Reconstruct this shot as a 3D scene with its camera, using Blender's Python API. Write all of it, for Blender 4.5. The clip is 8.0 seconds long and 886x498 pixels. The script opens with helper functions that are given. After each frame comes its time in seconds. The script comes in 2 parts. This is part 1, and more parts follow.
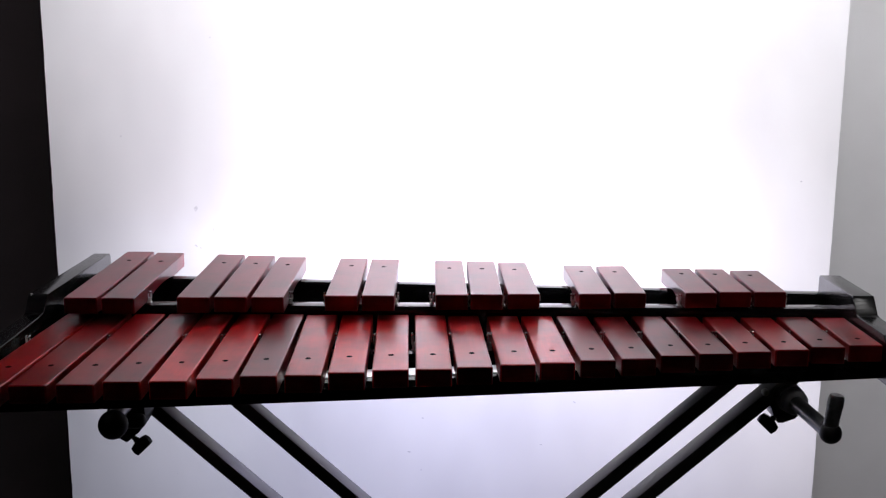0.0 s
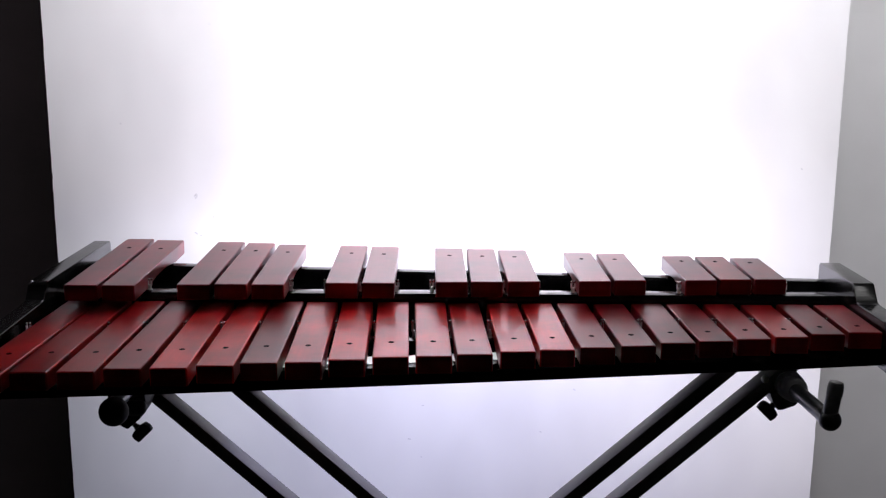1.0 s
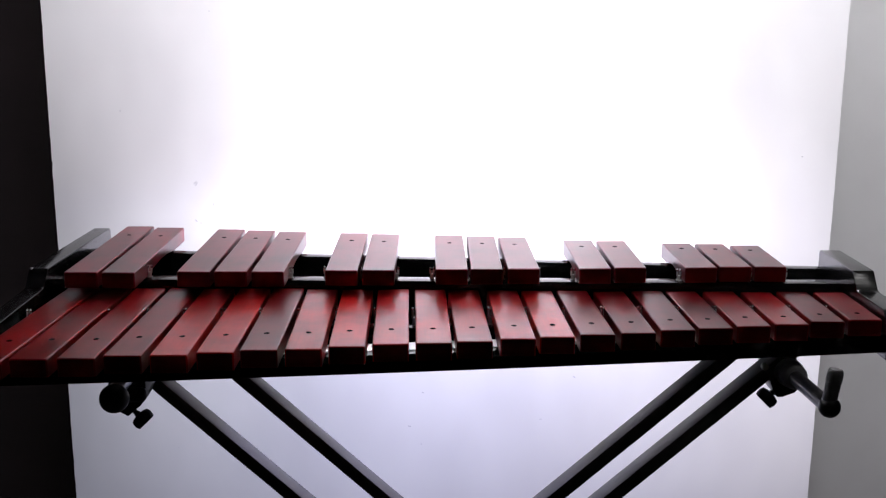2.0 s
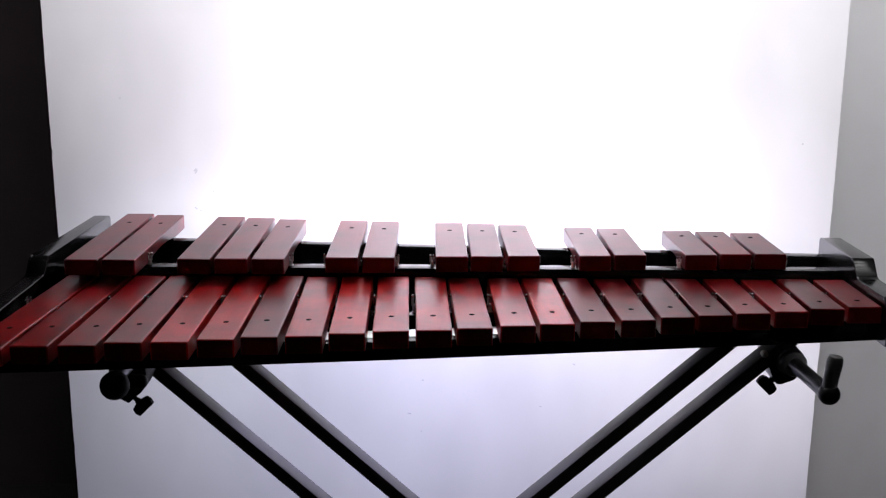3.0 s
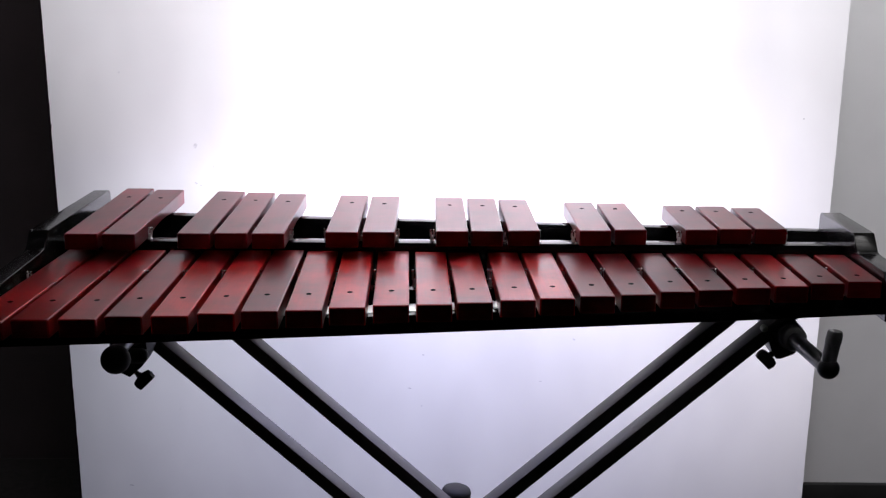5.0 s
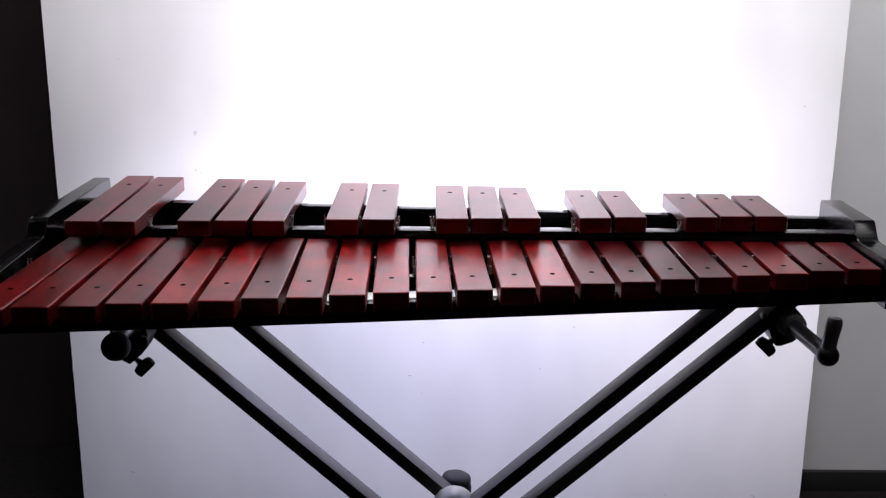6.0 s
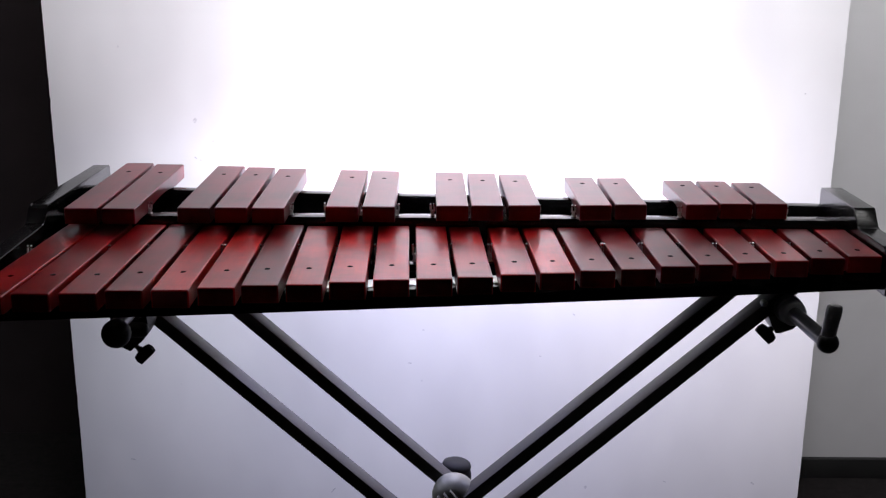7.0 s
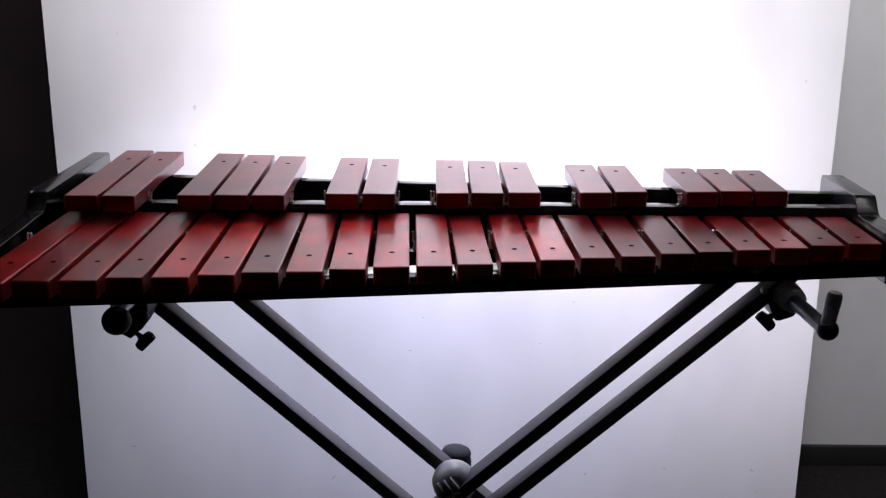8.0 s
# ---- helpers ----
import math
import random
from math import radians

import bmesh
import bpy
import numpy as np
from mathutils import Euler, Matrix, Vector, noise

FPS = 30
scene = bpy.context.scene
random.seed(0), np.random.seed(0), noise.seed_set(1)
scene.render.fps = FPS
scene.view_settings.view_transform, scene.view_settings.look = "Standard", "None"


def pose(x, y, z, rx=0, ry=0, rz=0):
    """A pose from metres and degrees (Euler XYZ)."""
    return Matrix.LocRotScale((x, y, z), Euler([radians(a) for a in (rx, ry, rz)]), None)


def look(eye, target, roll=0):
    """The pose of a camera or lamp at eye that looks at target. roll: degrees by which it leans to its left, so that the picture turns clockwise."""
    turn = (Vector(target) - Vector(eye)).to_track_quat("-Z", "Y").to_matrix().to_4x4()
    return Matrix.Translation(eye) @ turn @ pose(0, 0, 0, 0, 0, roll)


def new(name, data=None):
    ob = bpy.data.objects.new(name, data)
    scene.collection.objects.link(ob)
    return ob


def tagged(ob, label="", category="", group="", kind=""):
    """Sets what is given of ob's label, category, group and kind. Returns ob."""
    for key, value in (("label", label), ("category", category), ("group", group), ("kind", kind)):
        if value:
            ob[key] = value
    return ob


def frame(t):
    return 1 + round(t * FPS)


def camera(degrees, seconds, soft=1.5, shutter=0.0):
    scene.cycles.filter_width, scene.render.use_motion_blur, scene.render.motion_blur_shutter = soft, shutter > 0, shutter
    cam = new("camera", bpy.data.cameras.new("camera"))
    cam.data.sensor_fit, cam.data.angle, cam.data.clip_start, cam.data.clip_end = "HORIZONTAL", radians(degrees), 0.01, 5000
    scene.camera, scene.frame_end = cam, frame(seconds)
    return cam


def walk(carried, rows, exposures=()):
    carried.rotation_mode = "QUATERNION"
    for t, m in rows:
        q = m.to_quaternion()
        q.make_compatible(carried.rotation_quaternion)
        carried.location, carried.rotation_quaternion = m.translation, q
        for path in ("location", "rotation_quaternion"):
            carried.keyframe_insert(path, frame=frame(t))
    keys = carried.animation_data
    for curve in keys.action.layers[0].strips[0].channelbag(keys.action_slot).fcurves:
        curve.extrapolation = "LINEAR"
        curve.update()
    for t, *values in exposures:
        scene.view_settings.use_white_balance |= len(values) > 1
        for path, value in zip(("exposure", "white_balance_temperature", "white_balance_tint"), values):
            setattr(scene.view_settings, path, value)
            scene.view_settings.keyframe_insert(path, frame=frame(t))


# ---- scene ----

EYE = 1.25
PITCH, PITCH_RATE = 11.22, 0.632      # degrees looking down, degrees a second
SINK = 0.0012                         # the lens sits ahead of the tripod head's axis
cam = camera(44.95, 8.0, soft=1.2)


def tripod(t):
    return pose(0, 0, EYE - SINK * t, 90 - PITCH - PITCH_RATE * t) @ pose(0, 0, 0, 0, 0, 0.36 + 0.013 * t)


walk(cam, [(0.5 * i, tripod(0.5 * i)) for i in range(17)])

# ---- light: a row of lamps over the white wall, out of view, added fills low behind the rails, and a dim room ----
world = bpy.data.worlds.new("world")
scene.world = world
world.use_nodes = True
world.node_tree.nodes["Background"].inputs["Color"].default_value = (0.5, 0.5, 0.6, 1)
world.node_tree.nodes["Background"].inputs["Strength"].default_value = 0.01


def area(name, eye, target, sx, sy, watts, colour, spread=180):
    data = bpy.data.lights.new(name, "AREA")
    data.shape, data.size, data.size_y = "RECTANGLE", sx, sy
    data.energy, data.color, data.spread = watts, colour, radians(spread)
    ob = new(name, data)
    ob.matrix_world = look(eye, target)
    return ob


LAVENDER, ROSY, GREENISH = (0.56, 0.57, 1.0), (0.97, 0.90, 1.0), (0.92, 0.96, 0.98)
area("wall_washer", (0.08, 1.2, 2.5), (0.08, 1.9, 1.8), 1.3, 0.1, 21.3, (0.965, 0.935, 1.0), 70)
area("wall_spot", (0.05, 1.35, 1.7), (0.05, 1.9, 1.06), 0.5, 0.1, 1.4, (0.92, 0.86, 1.0), 33)
area("backlight_strip", (0.04, 1.665, EYE - 0.425), (0.04, 1.9, 1.14), 0.96, 0.03, 3.3, (0.92, 0.86, 1.0))
# Small added fills make the pale blotches on the wall under the rail.
for x, watts in ((-0.058, 0.07), (0.155, 0.12), (0.277, 0.12)):
    area("backlight_bulb", (x, 1.76, EYE - 0.425), (x, 1.9, EYE - 0.56), 0.05, 0.03, watts, (0.93, 0.90, 1.0))
# Unseen fills behind the rails, added to lift the lower wall.
for x, watts, colour in ((-0.44, 0.66, GREENISH), (-0.18, 0.84, LAVENDER), (0.02, 0.92, LAVENDER), (0.25, 0.86, LAVENDER), (0.54, 1.75, ROSY)):
    area("hidden_lamp", (x, 1.455, EYE - 0.476), (x, 1.9, EYE - 1.15), 0.07, 0.035, watts, colour)
area("side_lamp", (1.0, 0.6, 2.45), (1.05, 2.37, 1.2), 0.3, 0.3, 2.75, (1.0, 0.985, 0.98), 80)

# ---- materials ----


class Mat:
    """A node material with a Principled shader and a few shorthands."""

    def __init__(self, name, colour, rough=0.5, metal=0.0, spec=0.5):
        self.m = bpy.data.materials.new(name)
        self.m.use_nodes = True
        self.t = self.m.node_tree
        self.b = self.t.nodes["Principled BSDF"]
        self.set("Base Color", (*colour, 1))
        self.set("Roughness", rough)
        self.set("Metallic", metal)
        self.set("Specular IOR Level", spec)

    def set(self, key, value):
        self.b.inputs[key].default_value = value

    def node(self, kind, **inputs):
        n = self.t.nodes.new(kind)
        for k, v in inputs.items():
            n.inputs[k.replace("_", " ")].default_value = v
        return n

    def link(self, a, b):
        self.t.links.new(a, b)

    def coords(self, scale):
        tc = self.node("ShaderNodeTexCoord")
        mp = self.node("ShaderNodeMapping")
        mp.inputs["Scale"].default_value = scale
        self.link(tc.outputs["Object"], mp.inputs["Vector"])
        return mp.outputs["Vector"]

    def noise(self, vec, scale, detail=4, rough=0.55):
        n = self.node("ShaderNodeTexNoise", Scale=scale, Detail=detail, Roughness=rough)
        self.link(vec, n.inputs["Vector"])
        return n.outputs["Fac"]

    def ramp(self, fac, *stops):
        r = self.node("ShaderNodeValToRGB")
        el = r.color_ramp.elements
        while len(el) < len(stops):
            el.new(0.5)
        for e, (p, c) in zip(el, stops):
            e.position, e.color = p, (*c, 1) if len(c) == 3 else c
        self.link(fac, r.inputs["Fac"])
        return r.outputs["Color"]

    def mix(self, fac, a, b, how="MIX"):
        n = self.t.nodes.new("ShaderNodeMix")
        n.data_type, n.blend_type = "RGBA", how
        for sock, v in ((n.inputs[0], fac), (n.inputs[6], a), (n.inputs[7], b)):
            if hasattr(v, "is_linked"):
                self.link(v, sock)
            elif isinstance(v, (int, float)):
                sock.default_value = v
            else:
                sock.default_value = (*v, 1)
        return n.outputs[2]

    def range(self, fac, lo, hi):
        n = self.node("ShaderNodeMapRange")
        n.inputs["To Min"].default_value, n.inputs["To Max"].default_value = lo, hi
        self.link(fac, n.inputs["Value"])
        return n.outputs["Result"]

    def bump(self, height, strength, distance):
        n = self.node("ShaderNodeBump", Strength=strength, Distance=distance)
        self.last = n
        self.link(height, n.inputs["Height"])
        self.link(n.outputs["Normal"], self.b.inputs["Normal"])


def bar_wood(name, stain_tone, gloss=0.25):
    w = Mat(name, (0.2, 0.02, 0.015), 0.3, spec=gloss)
    info = w.node("ShaderNodeObjectInfo")
    shift = w.node("ShaderNodeVectorMath")
    shift.operation = "MULTIPLY_ADD"
    w.link(info.outputs["Random"], shift.inputs[0])
    shift.inputs[1].default_value = (3.1, 7.7, 5.3)
    tc = w.node("ShaderNodeTexCoord")
    w.link(tc.outputs["Object"], shift.inputs[2])
    mp = w.node("ShaderNodeMapping")
    mp.inputs["Scale"].default_value = (1, 0.055, 1)
    w.link(shift.outputs[0], mp.inputs["Vector"])
    v = mp.outputs["Vector"]
    grain, fine = w.noise(v, 160, 5, 0.65), w.noise(v, 700, 3)
    stain = w.noise(shift.outputs[0], 14, 4)
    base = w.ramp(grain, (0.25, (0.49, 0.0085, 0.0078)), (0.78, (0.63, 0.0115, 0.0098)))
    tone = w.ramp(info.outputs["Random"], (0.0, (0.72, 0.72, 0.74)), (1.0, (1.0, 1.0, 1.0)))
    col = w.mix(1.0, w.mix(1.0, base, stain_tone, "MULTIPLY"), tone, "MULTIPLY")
    dark = w.ramp(stain, (0.36, (0.5, 0.46, 0.46)), (0.6, (1, 1, 1)))
    col = w.mix(0.8, col, dark, "MULTIPLY")
    w.link(col, w.b.inputs["Base Color"])
    w.link(w.range(stain, 0.278, 0.30), w.b.inputs["Roughness"])
    w.bump(fine, 0.1, 0.0003)
    return w.m


def paint(name, colour, rough, spread=0.35, scale=30, bump=0.15, dist=0.0006, metal=0.0, spec=0.5):
    p = Mat(name, colour, rough, metal, spec)
    v = p.coords((1, 1, 1))
    a, b = p.noise(v, scale, 5), p.noise(v, scale * 9, 3)
    lo = tuple(c * (1 - spread) for c in colour)
    hi = tuple(min(1, c * (1 + spread)) for c in colour)
    p.link(p.ramp(a, (0.3, lo), (0.7, hi)), p.b.inputs["Base Color"])
    p.link(p.range(a, rough * 0.8, min(1, rough * 1.25)), p.b.inputs["Roughness"])
    p.bump(b, bump, dist)
    return p.m


def white_plaster():
    p = Mat("white_wall_paint", (0.8, 0.8, 0.8), 0.45)
    v = p.coords((1, 1, 1))
    # Broad paler and darker mottling puts the wall's uneven light into the paint.
    light_mottle, roller = p.noise(p.coords((1, 1, 0.55)), 3.2, 3, 0.5), p.noise(v, 420, 3)
    wave = p.noise(v, 9, 2)
    col = p.ramp(light_mottle, (0.36, (0.71, 0.71, 0.715)), (0.64, (0.85, 0.85, 0.85)))
    speck = p.node("ShaderNodeTexVoronoi", Scale=9.0, Randomness=1.0)
    p.link(v, speck.inputs["Vector"])
    dot = p.ramp(speck.outputs["Distance"], (0.01, (0.86, 0.86, 0.88)), (0.022, (1, 1, 1)))
    p.link(p.mix(1.0, col, dot, "MULTIPLY"), p.b.inputs["Base Color"])
    p.link(p.range(wave, 0.27, 0.34), p.b.inputs["Roughness"])
    p.set("Coat Weight", 0.4)
    p.set("Coat Roughness", 0.22)
    lumps = p.node("ShaderNodeBump", Strength=0.6, Distance=0.03)
    p.link(p.noise(p.coords((1, 1, 0.5)), 2.4, 1), lumps.inputs["Height"])
    p.bump(roller, 0.12, 0.0006)
    p.link(lumps.outputs["Normal"], p.last.inputs["Normal"])
    return p.m


def brushed_lacquer():
    """Black lacquer over planed boards: level streaks across the board show in the gloss."""
    p = Mat("black_lacquered_board", (0.012, 0.0125, 0.0125), 0.2, spec=0.5)
    streak = p.noise(p.coords((5, 26, 330)), 1.0, 4, 0.6)
    blot = p.noise(p.coords((1, 1, 1)), 22, 4)
    p.link(p.ramp(streak, (0.35, (0.004, 0.0042, 0.0042)), (0.65, (0.016, 0.0166, 0.0166))), p.b.inputs["Base Color"])
    p.link(p.range(blot, 0.15, 0.26), p.b.inputs["Roughness"])
    p.bump(streak, 0.2, 0.0005)
    return p.m


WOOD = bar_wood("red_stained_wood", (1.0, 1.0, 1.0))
# Bluer, less red: the wall's lavender sheen is put into the raised bars' colour.
WOOD_RAISED = bar_wood("sheen_tinted_red_wood", (0.40, 1.4, 2.7), 0.27)
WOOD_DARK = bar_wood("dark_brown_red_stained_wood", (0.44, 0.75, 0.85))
# Darker copies put the weaker light at the row's two ends into the colour.
WOOD_DIM = bar_wood("dimmed_red_wood", (0.36, 0.70, 0.88), 0.15)
WOOD_HALF_DIM = bar_wood("half_dimmed_red_wood", (0.56, 0.82, 0.95))
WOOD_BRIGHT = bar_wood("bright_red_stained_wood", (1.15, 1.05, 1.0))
# Dark end grain, lowered further: shade on the bars' fronts put into the colour.
END_GRAIN_SHADED = bar_wood("shaded_end_grain", (0.29, 0.55, 0.7), 0.28)
WHITE = white_plaster()
GREY_WALL = paint("grey_wall_paint", (0.52, 0.52, 0.52), 0.7, 0.06, 4, 0.1)
DARK_WALL = paint("black_wall_paint", (0.026, 0.0195, 0.021), 0.85, 0.25, 3, 0.2, spec=0.2)
DARK_ROOM = paint("dark_room_paint", (0.3, 0.285, 0.29), 0.85, 0.1, 3, 0.1, spec=0.2)
FLOOR = paint("dark_carpet", (0.016, 0.0142, 0.014), 0.95, 0.4, 60, 0.6, 0.003, spec=0.1)
SKIRT = paint("black_skirting_paint", (0.012, 0.012, 0.012), 0.5, 0.2, 12)
FRAME = paint("black_lacquered_wood", (0.007, 0.007, 0.0075), 0.13, 0.35, 24, 0.03, spec=0.42)
END = brushed_lacquer()
STEEL_BLACK = paint("black_powder_coat", (0.062, 0.057, 0.054), 0.5, 0.2, 40, 0.25, 0.0003, spec=0.3)
PLASTIC = paint("black_moulded_plastic", (0.02, 0.02, 0.021), 0.38, 0.2, 60, 0.2, 0.0003)
# Paler black plastic: light on the right collar put into its colour.
PLASTIC_LIT = paint("lit_black_moulded_plastic", (0.30, 0.30, 0.305), 0.33, 0.2, 60, 0.2, 0.0003)
SILVER = paint("grey_metallic_plastic", (0.27, 0.27, 0.215), 0.42, 0.08, 50, 0.1, 0.0002, metal=0.12)
ARM = paint("black_satin_tube", (0.05, 0.05, 0.052), 0.3, 0.2, 40, 0.1, 0.0002)
PEG = paint("charcoal_moulded_grip", (0.18, 0.18, 0.184), 0.36, 0.2, 70, 0.2, 0.0003)
RUBBER = paint("black_rubber", (0.009, 0.009, 0.0095), 0.6, 0.2, 60, 0.2, 0.0003, spec=0.22)
PIN = paint("brushed_aluminium", (0.75, 0.75, 0.75), 0.34, 0.06, 80, 0.05, metal=0.25)
CHROME = Mat("nickel_plated_steel", (0.82, 0.82, 0.82), 0.16, 1.0).m
SATIN = Mat("satin_aluminium", (0.82, 0.82, 0.82), 0.4, 1.0).m
SCREW = Mat("blackened_screw", (0.004, 0.003, 0.003), 0.9, 0.0, 0.05).m
SCUFF = paint("grey_scuff", (0.58, 0.58, 0.6), 0.6, 0.3, 300)

# ---- mesh helpers ----


def mesh_of(name, bm, material):
    bmesh.ops.recalc_face_normals(bm, faces=bm.faces)
    me = bpy.data.meshes.new(name)
    bm.to_mesh(me)
    bm.free()
    me.materials.append(material)
    return me


def smooth(me, angle=40):
    me.polygons.foreach_set("use_smooth", [True] * len(me.polygons))
    me.set_sharp_from_angle(angle=radians(angle))


def part(name, bm, material, parent=None, label="", m=None, angle=40):
    me = mesh_of(name, bm, material)
    smooth(me, angle)
    ob = new(name, me)
    if m is not None:
        ob.matrix_basis = m
    if parent:
        ob.parent = parent
    if label:
        tagged(ob, label)
    return ob


def thing(name, label, category, at=(0, 0, 0), **more):
    ob = new(name)
    ob.location = at
    return tagged(ob, label, category, **more)


def prism(points, a, b, axis="x", bevel=0.0, segments=2):
    """A closed outline in the other two axes, pushed from a to b along axis."""
    bm = bmesh.new()
    put = {"x": lambda t, u, v: (t, u, v), "y": lambda t, u, v: (u, t, v), "z": lambda t, u, v: (u, v, t)}[axis]
    lo = [bm.verts.new(put(a, u, v)) for u, v in points]
    hi = [bm.verts.new(put(b, u, v)) for u, v in points]
    n = len(points)
    bm.faces.new(lo[::-1])
    bm.faces.new(hi)
    for i in range(n):
        bm.faces.new((lo[i], lo[(i + 1) % n], hi[(i + 1) % n], hi[i]))
    if bevel:
        bmesh.ops.recalc_face_normals(bm, faces=bm.faces)
        bmesh.ops.bevel(bm, geom=bm.edges[:], offset=bevel, segments=segments, affect="EDGES", profile=0.6)
    return bm


def box(x0, x1, y0, y1, z0, z1, bevel=0.0):
    return prism([(x0, y0), (x1, y0), (x1, y1), (x0, y1)], z0, z1, "z", bevel)


def lathe(profile, m=None, steps=20):
    """Turns (radius, height) pairs round the z axis, then applies m."""
    bm = bmesh.new()
    rings = []
    for r, h in profile:
        if r < 1e-6:
            rings.append([bm.verts.new((0, 0, h))])
        else:
            rings.append([bm.verts.new((r * math.cos(2 * math.pi * k / steps), r * math.sin(2 * math.pi * k / steps), h)) for k in range(steps)])
    for a, b in zip(rings, rings[1:]):
        for k in range(steps):
            j = (k + 1) % steps
            q = [a[k % len(a)], a[j % len(a)], b[j % len(b)], b[k % len(b)]]
            q = list(dict.fromkeys(q))
            if len(q) > 2:
                bm.faces.new(q)
    if m is not None:
        bmesh.ops.transform(bm, matrix=m, verts=bm.verts)
    return bm


def along(a, b):
    """The pose at a whose z axis points to b."""
    return Matrix.Translation(a) @ (Vector(b) - Vector(a)).to_track_quat("Z", "Y").to_matrix().to_4x4()


def rail(y0, y1, x0, x1, slope, bow, z0, z1, bevel=0.003):
    """A rail across the instrument from x0 to x1, its edges y = y0/y1 + slope x + bow x^2."""
    n = 10 if bow else 1
    xs = [x0 + (x1 - x0) * i / n for i in range(n + 1)]
    pts = [(x, y0 + slope * x + bow * x * x) for x in xs] + [(x, y1 + slope * x + bow * x * x) for x in xs[::-1]]
    bm = prism(pts, z0, z1, "z")
    edges = [e for e in bm.edges if abs(e.verts[0].co.z - e.verts[1].co.z) < 1e-6]
    bmesh.ops.recalc_face_normals(bm, faces=bm.faces)
    bmesh.ops.bevel(bm, geom=edges, offset=bevel, segments=2, affect="EDGES", profile=0.6)
    return bm


# ---- the room ----
WALL_Y, WX0, WX1 = 1.90, -0.6995, 0.7015
RIGHT_Y, LEFT_Y, CEIL = 2.392, 2.60, 2.55


def setting(name, bm, material, label, category):
    return tagged(part(name, bm, material), label, category, kind="structure")


floor = setting("floor", box(-2.8, 2.8, -2.4, 2.9, -0.1, 0), FLOOR, "dark charcoal carpet floor in a dim room", "floor")
ceiling = setting("ceiling", box(-2.8, 2.8, -2.4, 2.9, CEIL, CEIL + 0.1), DARK_ROOM, "dark painted ceiling of a dim studio room", "ceiling")


def worn_edge(x, inward, seed):
    """The corner of a plastered pier from floor to ceiling: a wavering line with a few small chips."""
    rng = random.Random(seed)
    chips = [(rng.uniform(0.1, 1.5), rng.uniform(0.003, 0.009), rng.uniform(0.0004, 0.0012)) for _ in range(12)]
    line = []
    for k in range(int(CEIL / 0.006) + 1):
        z = min(CEIL, 0.006 * k)
        d = 0.0011 * noise.noise((z * 7, seed, 0)) + 0.0007 * noise.noise((z * 40, seed, 3)) + sum(b * max(0, 1 - abs(z - c) / a) for c, a, b in chips)
        line.append((x + inward * d, z))
    return line


pillar = setting("wall_white", prism(worn_edge(WX0, 1, 4) + worn_edge(WX1, -1, 9)[::-1], WALL_Y, 2.9, "y"), WHITE,
                 "brightly lit white painted wall pier with scuffs", "wall")
setting("wall_grey", box(WX1, 2.7, RIGHT_Y, 2.9, 0, CEIL), GREY_WALL, "plain grey painted wall set back beside the white pier", "wall")
setting("wall_black", box(-2.7, WX0, LEFT_Y, 2.9, 0, CEIL), DARK_WALL, "matt black wall in deep shade beside the white pier", "wall")
setting("wall_east", box(2.7, 2.8, -2.4, 2.9, 0, CEIL), DARK_WALL, "plain dark side wall of the room", "wall")
setting("wall_west", box(-2.8, -2.7, -2.4, 2.9, 0, CEIL), DARK_WALL, "plain black side wall of the room", "wall")
setting("wall_south", box(-2.7, 2.7, -2.4, -2.3, 0, CEIL), DARK_ROOM, "plain dark wall behind the tripod", "wall")
setting("baseboard", box(WX1, 2.7, RIGHT_Y - 0.015, RIGHT_Y - 0.0005, 0, 0.0515, 0.003), SKIRT, "low black painted skirting board along the grey wall", "skirting board")


def scuff(x, z, w, h, turn):
    """A shallow knock in the wall paint: a few flat facets."""
    rng = random.Random(int(x * 1000) + int(z * 7000))
    bm = bmesh.new()
    n = 9
    ring = [bm.verts.new((0.5 * w * rng.uniform(0.6, 1) * math.cos(2 * math.pi * k / n), 0, 0.5 * h * rng.uniform(0.6, 1) * math.sin(2 * math.pi * k / n))) for k in range(n)]
    top = bm.verts.new((0, -0.0002, 0))
    for k in range(n):
        bm.faces.new((ring[k], ring[(k + 1) % n], top))
    part("scuff", bm, SCUFF, pillar, m=pose(x, WALL_Y - 0.0003, z, 0, turn, 0))


# ---- the instrument: a three-octave practice marimba ----
TOP = EYE - 0.370                 # tops of the natural bars
TOP_SHARP = EYE - 0.337           # tops of the raised bars
STEP, X_FIRST = 0.04833, -0.4932
THICK = 0.021
marimba = thing("practice_marimba", "three-octave practice marimba with red wooden bars on a black frame", "marimba")


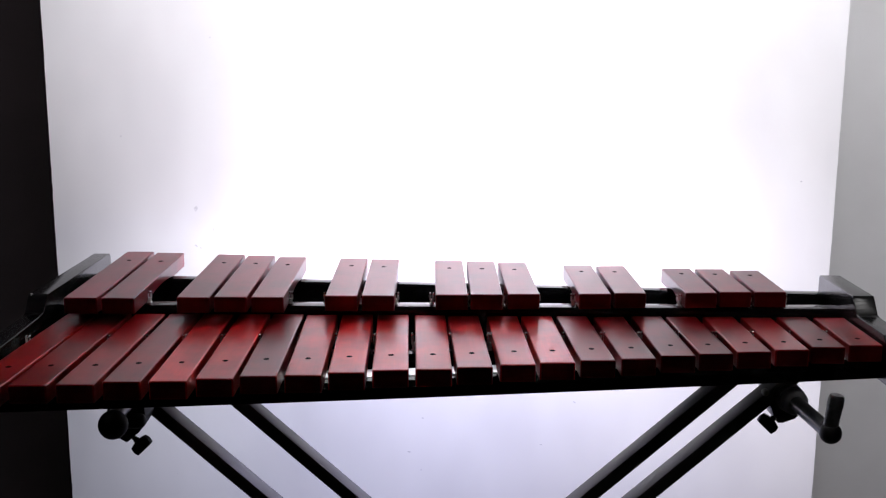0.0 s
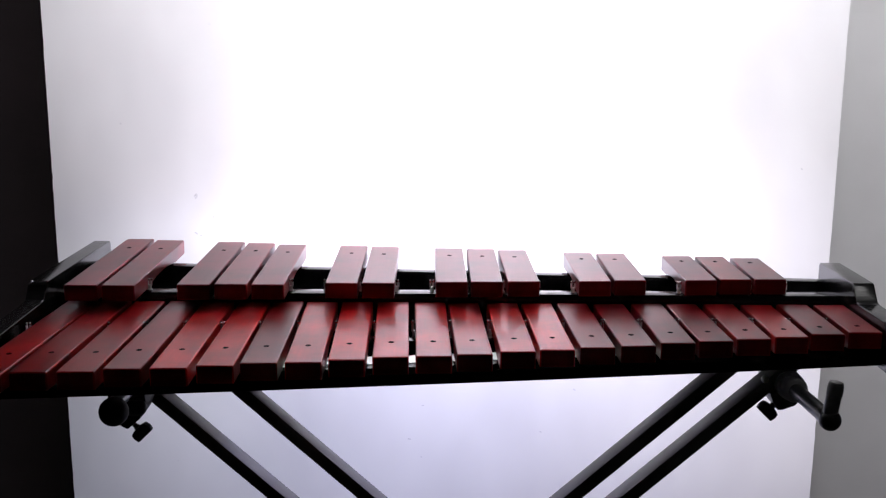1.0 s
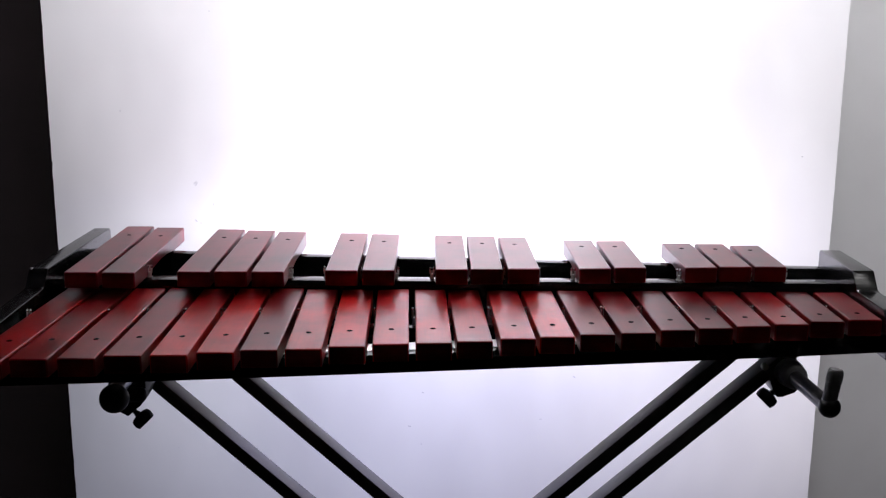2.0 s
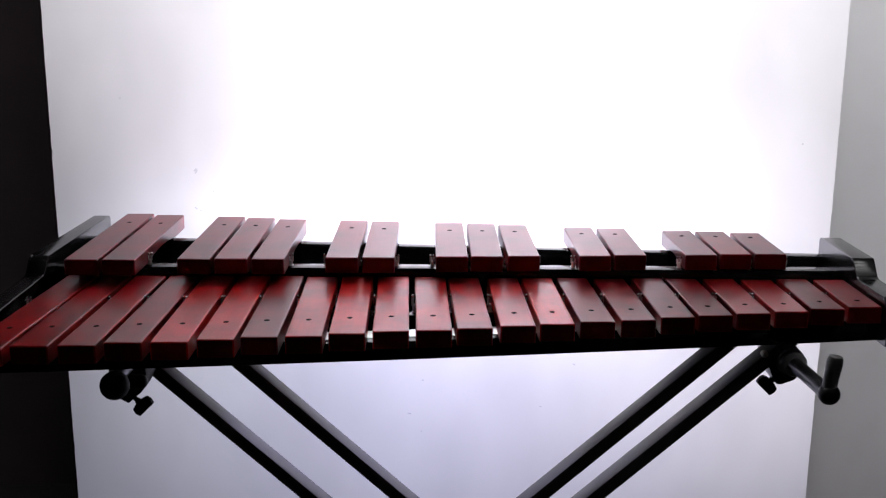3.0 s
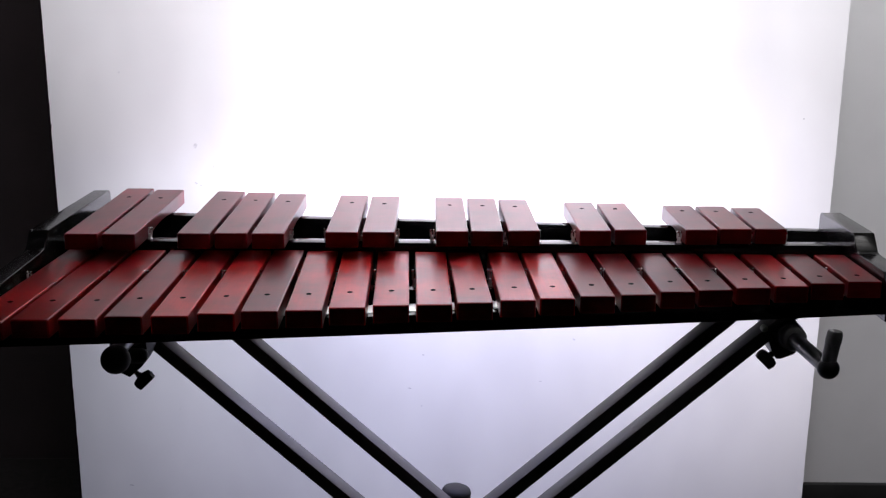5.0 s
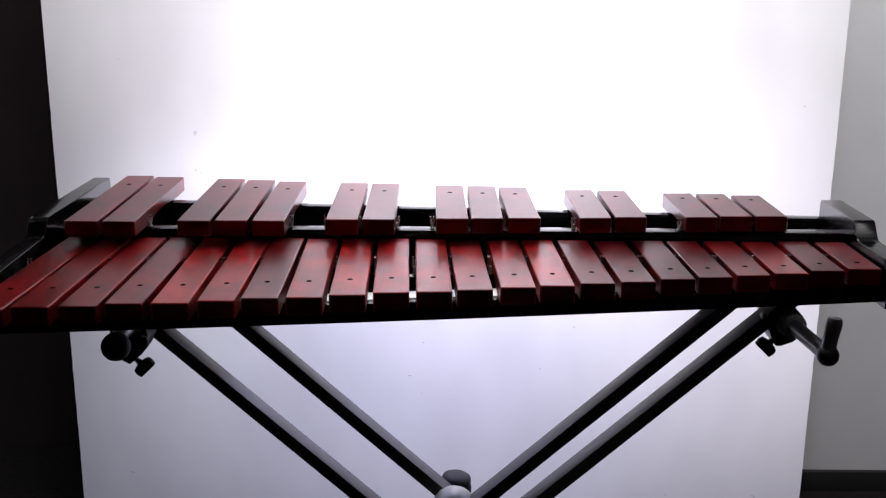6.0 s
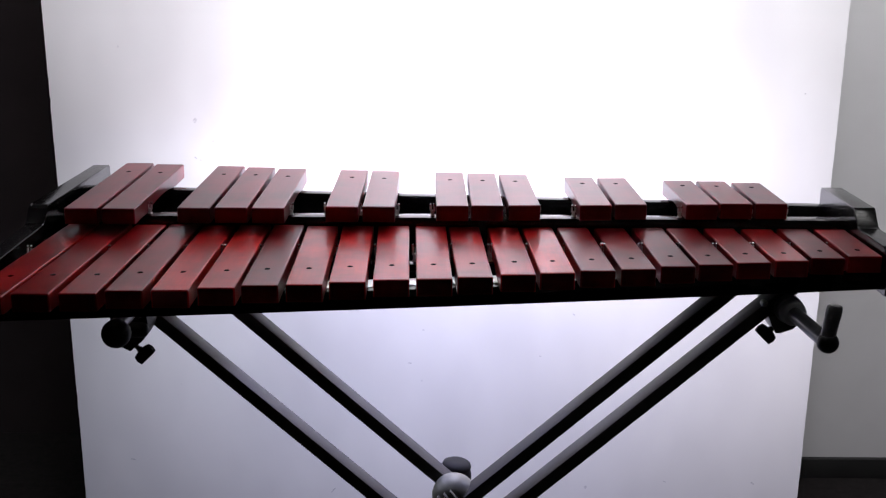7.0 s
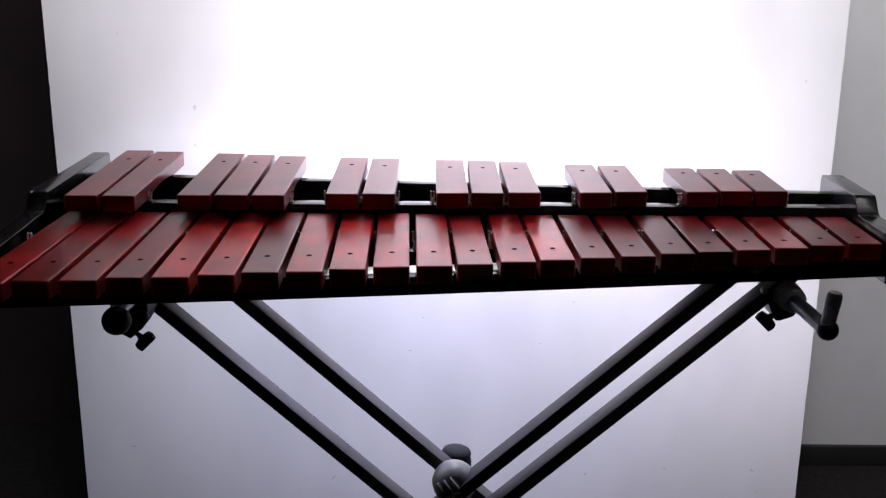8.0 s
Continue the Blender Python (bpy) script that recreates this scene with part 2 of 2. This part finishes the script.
def bar(parent, front, back, width, top, hole, wood, arch=0.3, tilt=0.0):
    """One bar from the middle of its front end to that of its back end; hole: distance of the screw from its own end, negative from the back."""
    (xf, yf), (xb, yb) = front, back
    length = math.hypot(xb - xf, yb - yf)
    turn = math.degrees(math.atan2(-(xb - xf), yb - yf))
    c = 0.0016
    hw = width / 2
    bm = bmesh.new()
    stations = [(0, c), (0.3 * c, 0.3 * c), (c, 0)] + [(length * f, 0) for f in (0.22, 0.3, 0.4, 0.5, 0.6, 0.7, 0.78)] + [(length - c, 0), (length - 0.3 * c, 0.3 * c), (length, c)]
    rings = []
    for y, inset in stations:
        f = y / length
        lift = arch * THICK * max(0, 1 - ((f - 0.5) / 0.26) ** 2)
        z0, z1 = -THICK + 0.04 * inset + lift, -inset
        a, b = hw - inset, hw - inset - c
        q = 0.3 * c
        rings.append([bm.verts.new(p) for p in ((-b, y, z1), (b, y, z1), (a - q, y, z1 - q), (a, y, z1 - c), (a, y, z0 + 0.06 * c), (a - 0.06 * c, y, z0), (-a + 0.06 * c, y, z0), (-a, y, z0 + 0.06 * c), (-a, y, z1 - c), (-a + q, y, z1 - q))])
    bm.faces.new(rings[0])
    bm.faces.new(rings[-1][::-1])
    for a, b in zip(rings, rings[1:]):
        for k in range(10):
            bm.faces.new((a[k], a[(k + 1) % 10], b[(k + 1) % 10], b[k]))
    ob = part("bar", bm, wood, parent, m=pose(xf, yf, top, 0, tilt, turn), angle=12)
    ob.data.materials.append(END_GRAIN_SHADED)
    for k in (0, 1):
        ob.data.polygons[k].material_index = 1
    yh = hole if hole > 0 else length + hole
    s = part("screw", lathe([(0.0034, -0.002), (0.0034, 0.0002), (0.0027, 0.0004), (0.0016, 0.0001), (0, 0.0001)], steps=14), SCREW, ob)
    s.location = (0, yh, 0)
    return ob


def pin(parent, x, y, z, height, r, material):
    """A forked cord post: a foot, a short stem and two tines with bright tips."""
    bm = lathe([(0.0036, 0), (0.0036, 0.002), (0.0024, 0.003), (0.0024, height * 0.45), (0, height * 0.45)], steps=10)
    for dx in (-0.0022, 0.0022):
        tine = lathe([(r, height * 0.4), (r, height - 0.004), (0, height - 0.003)], pose(dx, 0, 0), 8)
        me = bpy.data.meshes.new("tine")
        tine.to_mesh(me)
        tine.free()
        bm.from_mesh(me)
        bpy.data.meshes.remove(me)
    p = part("pin", bm, material, parent, m=pose(x, y, z))
    for dx in (-0.0022, 0.0022):
        cap = part("pin_cap", lathe([(r * 0.8, 0), (r * 1.25, 0.0008), (r * 1.25, 0.0024), (r * 0.8, 0.0036), (0, 0.0041)], steps=10), CHROME, p)
        cap.location = (dx, 0, height - 0.0042)


def front_line(x):
    return 1.1685 + 0.1795 * x + 0.036 * x * x


def screw_line(x):
    return 1.2245 + 0.1365 * x + 0.022 * x * x


rng = random.Random(5)
for i in range(22):
    x = X_FIRST + STEP * i + rng.uniform(-0.001, 0.001)
    xb = x - 0.0085 + (0.016 if i < 10 else 0.0085) * ((i - 10.5) / 10.5) ** 2 + rng.uniform(-0.0012, 0.0012)
    yf = front_line(x) + rng.uniform(-0.0015, 0.0015)
    # End bars take the dimmed copies; 6 and 18 are darker wood.
    bar(marimba, (x, yf), (xb, 1.405 + rng.uniform(-0.001, 0.001)), 0.0413, TOP + rng.uniform(-0.0006, 0.0006), screw_line(x) - yf, WOOD_DARK if i in (6, 18) else WOOD_HALF_DIM if i in (0, 1, 2, 3, 19) else WOOD_DIM if i in (14, 15, 16, 17, 20, 21) else WOOD_BRIGHT if i in (5, 8, 13) else WOOD, tilt=rng.uniform(-0.5, 0.5))
SHARPS = [7 * o + k + 0.5 for o in range(3) for k in (0, 1, 3, 4, 5)]
for s in SHARPS:
    x = X_FIRST + STEP * s
    xf = x - 0.003 + rng.uniform(-0.0012, 0.0012)
    xb = x - 0.0085 + 0.0045 * s / 19.5 + rng.uniform(-0.001, 0.001)
    yb = 1.6645 - 0.0061 * s + 0.007 * min(1, max(0, (s - 6) / 5)) + rng.uniform(-0.002, 0.002)
    yf = 1.3505 + 0.0033 * s + rng.uniform(-0.0015, 0.0015)
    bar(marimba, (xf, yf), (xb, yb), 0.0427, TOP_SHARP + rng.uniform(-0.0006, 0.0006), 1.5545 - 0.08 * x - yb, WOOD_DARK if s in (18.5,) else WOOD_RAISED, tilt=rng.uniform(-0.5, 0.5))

# rails and end boards
BED = EYE - 0.3935                # tops of the rails under the natural bars
HIGH = EYE - 0.3600               # tops of the rails under the raised bars
UNDER = EYE - 0.4345
X0, X1 = -0.5275, 0.5470
part("front_rail", rail(1.2045, 1.2445, X0, X1, 0.1365, 0.022, EYE - 0.4178, BED), FRAME, marimba, "glossy black front rail")
part("spacer_strip", rail(1.2160, 1.2440, X0 + 0.004, X1 - 0.004, 0.1365, 0.022, BED, BED + 0.0012, 0.0004), SATIN, marimba, "bright metal strip under the bars")
part("middle_rail", rail(1.3050, 1.3300, X0, X1, 0.045, 0, EYE - 0.4245, BED), FRAME, marimba, "glossy black middle rail")
part("inner_rail", rail(1.4145, 1.4375, X0, X1, 0.002, 0, UNDER, HIGH), FRAME, marimba, "glossy black raised rail")
part("rear_rail", rail(1.5345, 1.5535, X0, X1, -0.080, 0, UNDER, HIGH + 0.002), FRAME, marimba, "glossy black rear rail")


def end_board(x0, x1, front, rear, drop, dip):
    """A board across the ends of the rails, high behind and low in front; drop: how far it sits below the bars' level, dip: the fall of its low part to the front."""
    z_low, z_high, z_base = EYE - 0.359 - drop, EYE - 0.336 - drop, EYE - 0.4345
    outline = [(front, EYE - 0.4190), (1.40, EYE - 0.4190), (1.41, z_base), (rear - 0.01, z_base), (rear, z_base + 0.012), (rear, z_high - 0.004), (rear - 0.004, z_high), (1.391, z_high),
               (1.3875, z_high - 0.0025), (1.372, z_low + 0.002), (1.364, z_low), (front + 0.02, z_low - dip), (front, z_low - dip - 0.02)]
    bm = prism(outline, x0, x1, "x", 0.0012, 2)
    return part("end_board", bm, END, marimba, "black end board stepped up behind", angle=16)


end_board(X0 - 0.025, X0, 1.10, 1.665, 0.0042, 0.008)
end_board(X1, X1 + 0.0285, 1.262, 1.520, 0.0, 0.0)
for i in range(23):
    x = X_FIRST + STEP * (i - 0.5)
    if -0.52 < x < 0.536:
        pin(marimba, x - 0.002, 1.3175 + 0.045 * x, BED - 0.001, 0.0246, 0.0014, PIN)
for s in sorted({q + d for q in SHARPS for d in (-0.5, 0.5)}):
    pin(marimba, X_FIRST + STEP * s - 0.005, 1.426, HIGH - 0.001, 0.0178, 0.0013, PIN)

# ---- the stand ----
stand = thing("keyboard_stand", "black steel double-braced folding X stand holding the marimba", "keyboard stand")
SLANT = 0.905


def tube(x, z, side, y0, z_top, z_low):
    """A flat steel tube that passes (x, z) and falls towards +side; its near face at y0."""
    h = 0.0085 * math.hypot(1, SLANT)
    x_at = lambda q, up: x + side * (z + up - q) / SLANT
    pts = [(x_at(z_top, -h), EYE + z_top), (x_at(z_low, -h), EYE + z_low), (x_at(z_low, h), EYE + z_low), (x_at(z_top, h), EYE + z_top)]
    return part("tube", prism(pts, y0, y0 + 0.0315, "y", 0.0015, 2), STEEL_BLACK, stand)


for x, z, side, y0 in ((-0.142, -0.7015, 1, 1.345), (-0.14, -0.5925, 1, 1.345), (0.164, -0.6115, -1, 1.300), (0.166, -0.676, -1, 1.300)):
    tube(x, z, side, y0, -0.4250, 0.029 - EYE)
for x0, x1 in ((-0.57, -0.40), (0.42, 0.62)):
    part("foot", box(x0, x1, 1.12, 1.56, 0, 0.03, 0.006), STEEL_BLACK, stand)

HUB = (0.022, EYE - 0.7355)
hub = part("hub", lathe([(0.0, 0.037), (0.010, 0.0365), (0.018, 0.0345), (0.0252, 0.0285), (0.0292, 0.019), (0.0306, 0.010), (0.0290, 0.0095), (0.0290, 0.0), (0.0, 0.0)],
                        Matrix.Translation((HUB[0] - 0.004, 1.340, HUB[1] + 0.003)) @ pose(0, 0, 0, 90), 36), SILVER, stand, "silver-grey dished locking hub")
for k in range(3):
    hx, hz = HUB[0] - 0.021 + 0.0085 * k, HUB[1] + 0.006 + 0.006 * k
    part("rib", box(-0.0009, 0.0009, -0.004, 0.003, -0.010, 0.010, 0.0006), SILVER, hub, m=pose(hx, 1.3035 - 0.0025 * k, hz, 0, 0, -18 + 8 * k) @ pose(0, 0, 0, 0, -38, 0))
part("hub_screw", lathe([(0, 0.004), (0.005, 0.0035), (0.0075, 0.001), (0.0075, -0.01), (0, -0.01)], Matrix.Translation((HUB[0], 1.298, HUB[1] - 0.003)) @ pose(0, 0, 0, 90), 18), SILVER, hub)
knob = part("knob", lathe([(0, 0.0085), (0.008, 0.0083), (0.0145, 0.0070), (0.0195, 0.0042), (0.0212, 0), (0.0203, -0.0045), (0.0170, -0.0070), (0, -0.0075)],
                          pose(0.0219, 1.398, EYE -0.7227, 0, 5, 0), 28), RUBBER, stand, "round black plastic locking knob")
part("knob_neck", lathe([(0, 0.006), (0.0165, 0.004), (0.0180, -0.002), (0.0175, -0.022), (0, -0.022)], pose(0.0254, 1.398, EYE -0.7332), 24), RUBBER, knob)


def support_arm(x, y_tip, z, ball, peg, outline, shaft, sx, moulding, collar):
    """A round arm under the instrument with a rubber tip, a stop peg, and a clamp with a wing screw; outline and shaft are seen from the front, from the arm's axis."""
    far = (x - 0.026, 1.7, z - 0.008) if peg else (x, 1.7, z)
    arm = part("support_arm", lathe([(0.0095, 0), (0.0095, 0.42)], along((x, y_tip, z), far), 24), ARM, stand)
    part("end_ball", lathe([(ball * math.sin(math.pi * k / 12), -ball * math.cos(math.pi * k / 12)) for k in range(13)], Matrix.Translation((x, y_tip, z - (ball - 0.0128) * 1.6)), 24), PLASTIC if peg else RUBBER, arm)
    if peg:
        part("stop_peg", lathe([(0.0083, 0), (0.0086, 0.016), (0.0088, 0.031), (0.0093, 0.0315), (0.0093, 0.039), (0.0088, 0.0435), (0.0074, 0.0464), (0.0030, 0.0477), (0, 0.0479)],
                                 Matrix.Translation((x - 0.0015, y_tip, z)) @ pose(0, 0, 0, 0, 7, 0), 24), PEG, arm, "charcoal rounded stop peg")
    part("clamp_collar", lathe([(0.0090, 0), (0.0140, 0.0008), (0.0160, 0.0030), (0.0165, 0.012), (0.0157, 0.0125), (0.0157, 0.015), (0.0178, 0.0155), (0.0186, 0.030), (0.0203, 0.050), (0.0205, 0.082), (0.0185, 0.085), (0.010, 0.085)],
                               along(Vector((x, y_tip, z)).lerp(far, (1.274 - y_tip) / (1.7 - y_tip)), far), 22), collar, arm)
    clamp = part("clamp_block", prism([(x + u, z + v) for u, v in outline], 1.295, 1.339, "y", 0.002), moulding, arm)
    a = Vector((x + shaft[0], 1.300, z + shaft[1]))
    b = a + Vector((sx * 0.7, 0, -0.714)) * 0.030
    part("wing_shaft", lathe([(0.0032, 0), (0.0032, 0.014), (0.0042, 0.0145), (0.0042, 0.018), (0.0032, 0.0185), (0.0032, 0.021)], along(a, b), 12), STEEL_BLACK, clamp)
    part("wing_screw", prism([(-0.012, 0.019), (-0.005, 0.017), (0.005, 0.017), (0.012, 0.019), (0.0135, 0.025), (0.012, 0.032), (-0.012, 0.032), (-0.0135, 0.025)], -0.005, 0.005, "y", 0.0015),
         moulding, clamp, m=Matrix.Translation(a) @ pose(0, 0, 0, 0, 180 - sx * 44.4, 0))


support_arm(0.448, 1.170, EYE - 0.4455, 0.0128, True,
            [(-0.006, -0.010), (-0.022, -0.008), (-0.031, -0.013), (-0.0275, -0.022), (-0.020, -0.035), (-0.014, -0.035), (0.002, -0.029), (0.013, -0.016), (0.012, -0.004)], (-0.014, -0.019), -1, PLASTIC, PLASTIC_LIT)
part("bolt", lathe([(0, 0.003), (0.0035, 0.0025), (0.0045, 0.0), (0.0045, -0.006), (0, -0.006)], Matrix.Translation((0.411, 1.298, EYE - 0.441)) @ pose(0, 0, 0, 90), 14), SILVER, stand, "small grey metal bolt")
part("end_screw", lathe([(0, 0.0016), (0.002, 0.0013), (0.0026, 0.0), (0.0026, -0.004), (0, -0.004)], Matrix.Translation((0.536, 1.4155, EYE - 0.374)) @ pose(0, 0, 0, 90), 14), CHROME, marimba)
part("end_screw", lathe([(0, 0.0010), (0.0012, 0.0008), (0.0017, 0.0), (0.0017, -0.004), (0, -0.004)], Matrix.Translation((-0.5495, 1.39, EYE - 0.3402)), 14), CHROME, marimba)
part("clamp_knuckle", lathe([(0, 0), (0.0050, 0.0008), (0.0080, 0.0032), (0.0094, 0.0072), (0.0096, 0.048), (0, 0.048)], along((-0.3639, 1.25, EYE -0.4657), (-0.5, 1.25, EYE -0.4657)), 20), RUBBER, stand)
# Left clamp: its deeper shade is put in by the darkest black.
support_arm(-0.390, 1.205, EYE - 0.4465, 0.0176, False,
            [(-0.035, -0.0153), (0.0112, -0.0149), (0.0128, -0.0333), (0.0076, -0.0449), (0.0035, -0.0518), (-0.0026, -0.0565), (-0.0128, -0.066), (-0.0282, -0.0575), (-0.0402, -0.0445)], (-0.013, -0.0525), 1, RUBBER, RUBBER)

for x, z, w, h, turn in ((-0.444, 0.944, 0.009, 0.011, 20), (-0.414, 0.906, 0.003, 0.008, 15), (-0.446, 0.876, 0.008, 0.004, 30), (-0.438, 0.872, 0.004, 0.003, 0), (-0.408, 1.246, 0.003, 0.003, 0),
                         (-0.335, 1.003, 0.003, 0.003, 0), (0.246, 0.584, 0.008, 0.004, 30), (-0.036, 0.551, 0.006, 0.003, 0), (-0.061, 0.484, 0.009, 0.003, 10), (0.186, 0.500, 0.006, 0.003, 0),
                         (0.639, 1.000, 0.005, 0.003, 0), (0.283, 0.226, 0.006, 0.010, 10), (0.438, 0.239, 0.010, 0.004, 25), (0.610, 0.237, 0.012, 0.005, 30), (0.623, 0.191, 0.004, 0.004, 0),
                         (-0.601, 0.279, 0.014, 0.003, 10), (-0.212, 0.215, 0.004, 0.016, 40)):
    scuff(x, z, w, h, turn)
